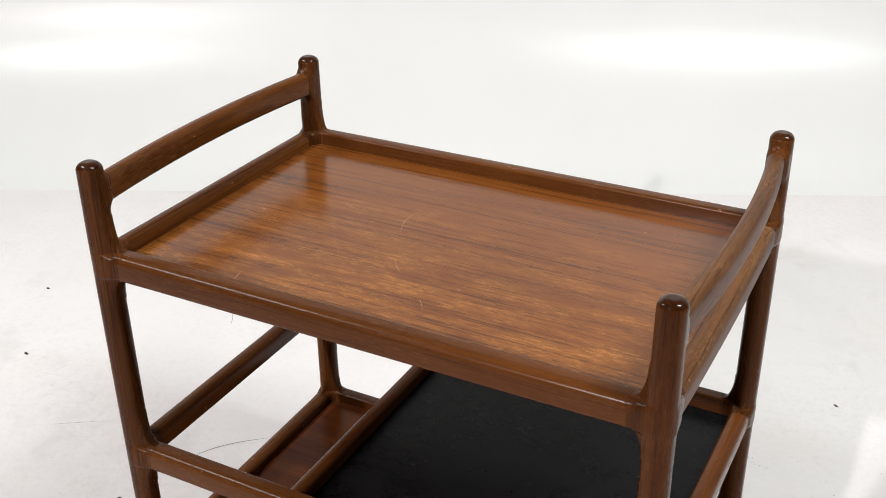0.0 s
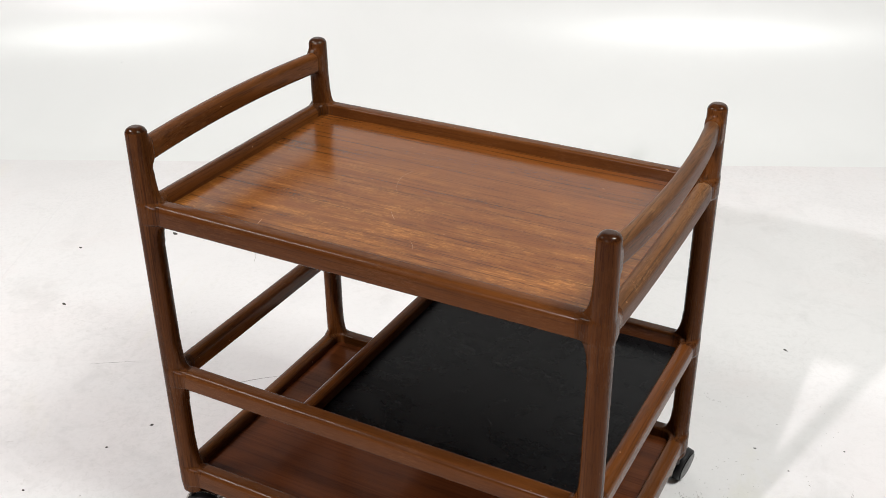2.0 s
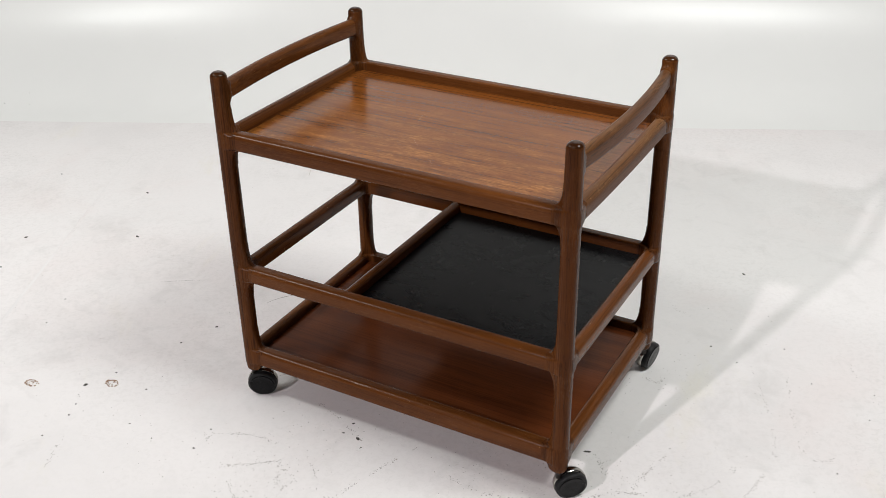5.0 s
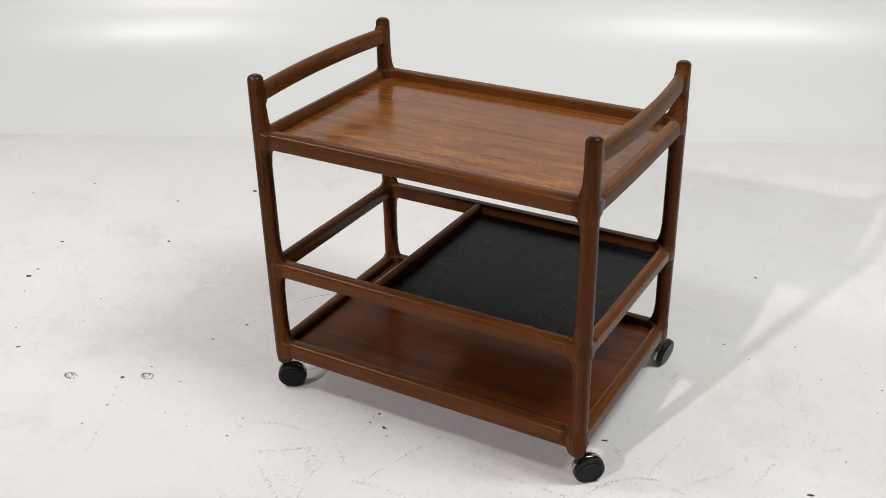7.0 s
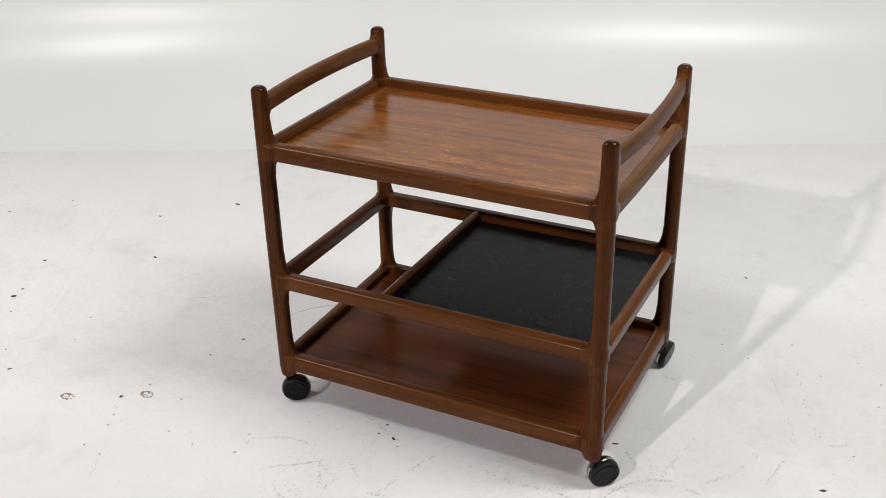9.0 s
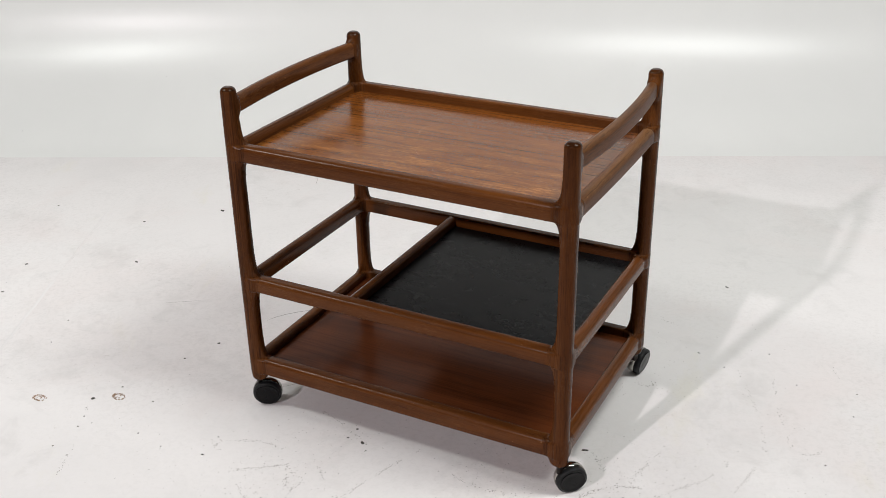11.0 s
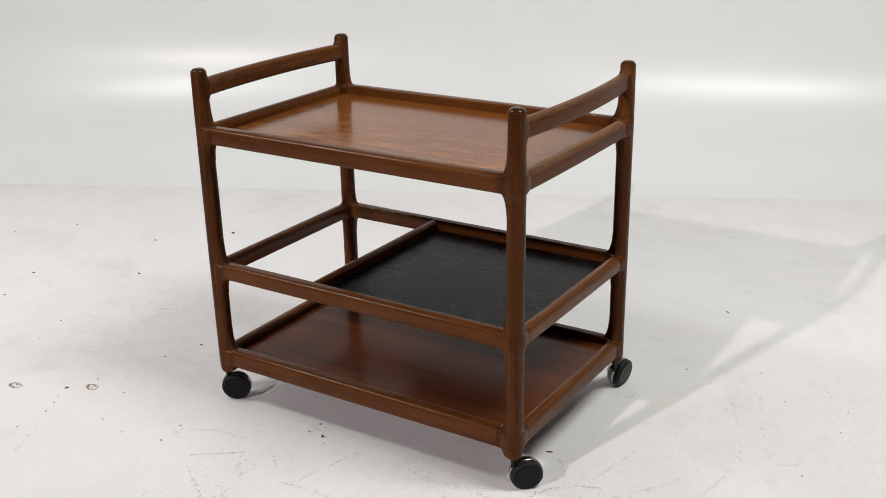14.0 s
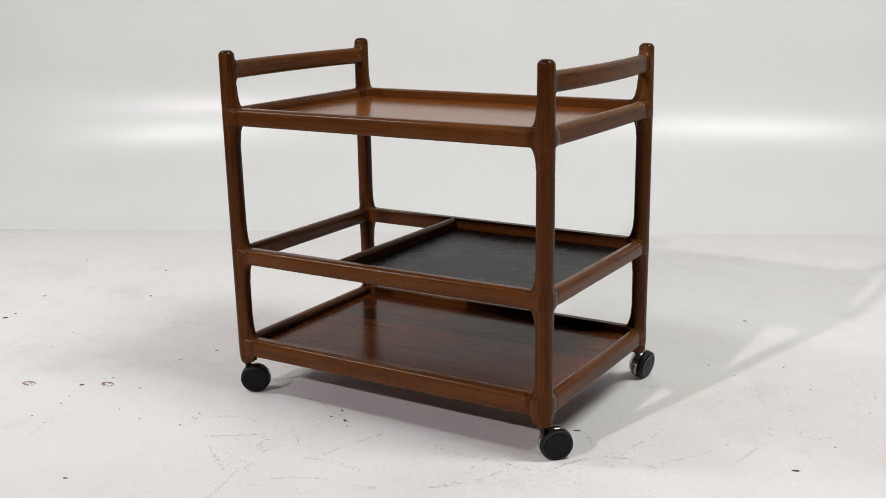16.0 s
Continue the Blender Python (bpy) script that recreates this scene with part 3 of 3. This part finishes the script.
def build_stains():
    """Two flaky rust rings where something stood."""
    for x, y in ((-0.748, -0.402), (-0.602, -0.326)):
        bm = bmesh.new()
        for k in range(70):
            a = random.uniform(0.6, 5.4) if k % 5 else random.uniform(0, 2 * math.pi)
            r = abs(random.gauss(0.0105, 0.0012)) if k % 4 else random.uniform(0.002, 0.012)
            fleck(bm, r * math.cos(a) * 1.25, r * math.sin(a) * 0.85, random.uniform(0.0005, 0.0018), a + 1.57, random.uniform(1.0, 2.6), 0.0004)
        ob = part("rust_ring", bm, RUST, None, smooth=False)
        ob.location = (x, y, 0.0)
        tagged(ob, "flaky brown rust ring on the white floor", "rust stain", group="rust rings on the floor")


FRONT_LEFT_TRAILS = (((-0.323, -0.365), (-0.237, -0.429), (-0.121, -0.508), 1.3), ((-0.329, -0.364), (-0.249, -0.324), (-0.185, -0.325), 0.8),
                     ((-0.244, -0.423), (-0.197, -0.392), (-0.156, -0.361), 1.6), ((-0.154, -0.364), (-0.111, -0.436), (-0.090, -0.491), 1.1),
                     ((-0.148, -0.371), (-0.070, -0.397), (-0.012, -0.400), 1.2), ((-0.218, -0.425), (-0.152, -0.460), (-0.106, -0.464), 0.8),
                     ((-0.104, -0.438), (-0.109, -0.413), (-0.098, -0.392), 0.9), ((-0.105, -0.341), (-0.088, -0.354), (-0.068, -0.370), 0.9),
                     ((-0.072, -0.601), (-0.080, -0.560), (-0.100, -0.490), 1.2), ((-0.067, -0.537), (0.002, -0.518), (0.066, -0.495), 1.0),
                     ((-0.650, -0.357), (-0.579, -0.472), (-0.523, -0.576), 0.9), ((-0.183, -0.624), (-0.200, -0.577), (-0.214, -0.540), 0.6))
FRONT_TRAILS = (((-0.014, -0.397), (0.008, -0.316), (0.046, -0.208), 1.3), ((-0.012, -0.400), (0.035, -0.397), (0.085, -0.398), 1.1),
                ((0.048, -0.212), (0.108, -0.246), (0.161, -0.261), 0.9), ((-0.194, -0.184), (-0.136, -0.202), (-0.059, -0.241), 1.0),
                ((0.055, -0.195), (0.117, -0.206), (0.177, -0.205), 1.0), ((0.243, -0.257), (0.287, -0.256), (0.332, -0.256), 1.3),
                ((-0.057, -0.537), (0.005, -0.472), (0.102, -0.451), 1.2), ((0.102, -0.451), (0.218, -0.392), (0.291, -0.285), 1.3),
                ((0.129, -0.250), (0.199, -0.263), (0.243, -0.257), 0.8), ((0.238, -0.407), (0.242, -0.336), (0.237, -0.291), 0.8))
RIGHT_TRAILS = (((0.360, -0.233), (0.393, -0.169), (0.456, -0.134), 2.2), ((0.456, -0.134), (0.499, -0.150), (0.540, -0.149), 1.5),
                ((0.436, -0.130), (0.441, -0.077), (0.458, -0.016), 1.4), ((0.474, -0.124), (0.536, -0.087), (0.580, 0.012), 1.1),
                ((0.591, -0.117), (0.619, -0.037), (0.630, 0.065), 1.3), ((0.631, 0.071), (0.601, 0.172), (0.516, 0.345), 0.6),
                ((0.589, 0.348), (0.626, 0.229), (0.681, 0.098), 0.5), ((0.680, 0.086), (0.713, 0.106), (0.745, 0.126), 1.0),
                ((0.334, -0.068), (0.358, -0.088), (0.380, -0.117), 1.6), ((0.367, 0.252), (0.370, 0.198), (0.335, 0.203), 1.3),
                ((0.283, 0.511), (0.318, 0.478), (0.349, 0.478), 0.9), ((0.696, 0.446), (0.734, 0.354), (0.764, 0.331), 0.5))


def build_scuffs():
    """Broken lines of fine dirt that wheels and tripods left, and a scatter between them."""
    bm = bmesh.new()
    for a, b, c, weight in FRONT_LEFT_TRAILS + FRONT_TRAILS + RIGHT_TRAILS:
        a, b, c = Vector(a), Vector(b), Vector(c)
        mid = 2 * b - (a + c) / 2
        length = (b - a).length + (c - b).length
        for k in range(int(length * 430 * weight)):
            t = random.random()
            if noise.noise((t * length * 22, length * 50, 0.3)) < -0.12:
                continue
            p = a * (1 - t) ** 2 + mid * 2 * t * (1 - t) + c * t * t
            d = (mid - a) * (1 - t) + (c - mid) * t
            fleck(bm, p.x + random.gauss(0, 0.0024), p.y + random.gauss(0, 0.0024), random.uniform(0.0003, 0.0011), math.atan2(d.y, d.x) + random.gauss(0, 0.8), random.uniform(1.0, 2.6), 0.0002)
    clusters = ((0.36, 0.215, 0.05, 60), (0.34, -0.24, 0.05, 110), (0.42, -0.14, 0.06, 150), (-0.17, -0.41, 0.07, 190), (0.22, -0.22, 0.06, 90), (-0.10, -0.22, 0.06, 50),
                (-0.48, -0.42, 0.10, 40), (0.60, 0.00, 0.12, 70), (0.40, 0.40, 0.09, 40), (-0.05, -0.58, 0.10, 60), (-0.85, -0.2, 0.30, 50))
    for x, y, spread, count in clusters:
        for _ in range(count):
            fleck(bm, random.gauss(x, spread), random.gauss(y, spread), random.uniform(0.0003, 0.0010), random.uniform(0, 3.1), random.uniform(1.0, 2.4), 0.0002)
    ob = part("floor_scuffs", bm, SCUFF, None, smooth=False)
    tagged(ob, "broken grey scuff trails of fine dirt on the floor", "scuff marks", kind="stuff")


def build_floor_lines():
    """A dark hairline crack beside the cart and one long faint ridge in the paint."""
    for pts, width, mat, label in ((((-0.514, 0.072), (-0.487, 0.122), (-0.430, 0.175)), 0.0022, SCUFF, "thin curved dark crack in the floor paint"),
                                   # this crack by the front left caster also draws the wheel's shadow edge
                                   (((-0.319, -0.146), (-0.297, -0.119), (-0.285, -0.104)), 0.0018, SCUFF, "thin curved dark crack in the floor paint"),
                                   (((-0.790, 0.033), (-0.750, 0.060), (-0.713, 0.084)), 0.0011, SCUFF, "faint grey scratch in the floor paint")):
        ob = part("floor_crack", ribbon(pts, width, 0.0003), mat, None, smooth=False)
        tagged(ob, label, "crack", group="cracks in the floor paint")
    bm = bmesh.new()
    a, b = Vector((-1.397, 0.602, 0)), Vector((-0.93, -0.39, 0))
    d = (b - a).normalized()
    side = Vector((-d.y, d.x, 0))
    rows = []
    for k in range(41):
        p = a.lerp(b, k / 40) + side * random.gauss(0, 0.0012)
        h = 0.0007 * random.uniform(0.3, 1.0)
        rows.append([bm.verts.new(p + side * w + Vector((0, 0, z))) for w, z in ((-0.004, 0.0), (-0.001, h), (0.001, h), (0.004, 0.0))])
    for r0, r1 in zip(rows, rows[1:]):
        for k in range(3):
            bm.faces.new((r0[k], r0[k + 1], r1[k + 1], r1[k]))
    ob = part("paint_ridge", bm, FLOOR_PAINT, None)
    tagged(ob, "long faint ridge in the white floor paint", "paint ridge", kind="structure")


def build_scratches():
    panel = bpy.data.objects["top_panel"]
    for pts, width in ((((-0.069, 0.068), (-0.074, 0.036), (-0.058, -0.002)), 0.0004), (((-0.033, -0.060), (-0.022, -0.074), (-0.012, -0.083)), 0.0004),
                       (((-0.170, -0.184), (-0.172, -0.172), (-0.175, -0.160)), 0.0009), (((-0.237, -0.185), (-0.237, -0.181), (-0.237, -0.177)), 0.0004),
                       (((0.034, -0.125), (0.042, -0.134), (0.049, -0.146)), 0.0004)):
        part("scratch", ribbon(pts, width, TRAY_Z + 0.0002), SCRATCH, panel, "pale hairline scratch", smooth=False)


build_chips()
build_wall_specks()
build_stains()
build_scuffs()
build_floor_lines()
build_scratches()


def build_fibre():
    """A loose fibre that hangs from the front rail of the top tier."""
    path = [(-0.1440 + 0.0022 * math.sin(k * 0.5), -0.2215, 0.5345 - 0.0021 * k) for k in range(9)]
    bm = sweep([(0.0003 * math.cos(a), 0.0003 * math.sin(a)) for a in (0.0, 1.57, 3.14, 4.71)], path, lambda i: Vector((1, 0, 0)), Vector((0, 1, 0)))
    tagged(part("loose_fibre", bm, HAIR, None), "thin pale fibre hanging from the cart's front rail", "fibre")


build_fibre()
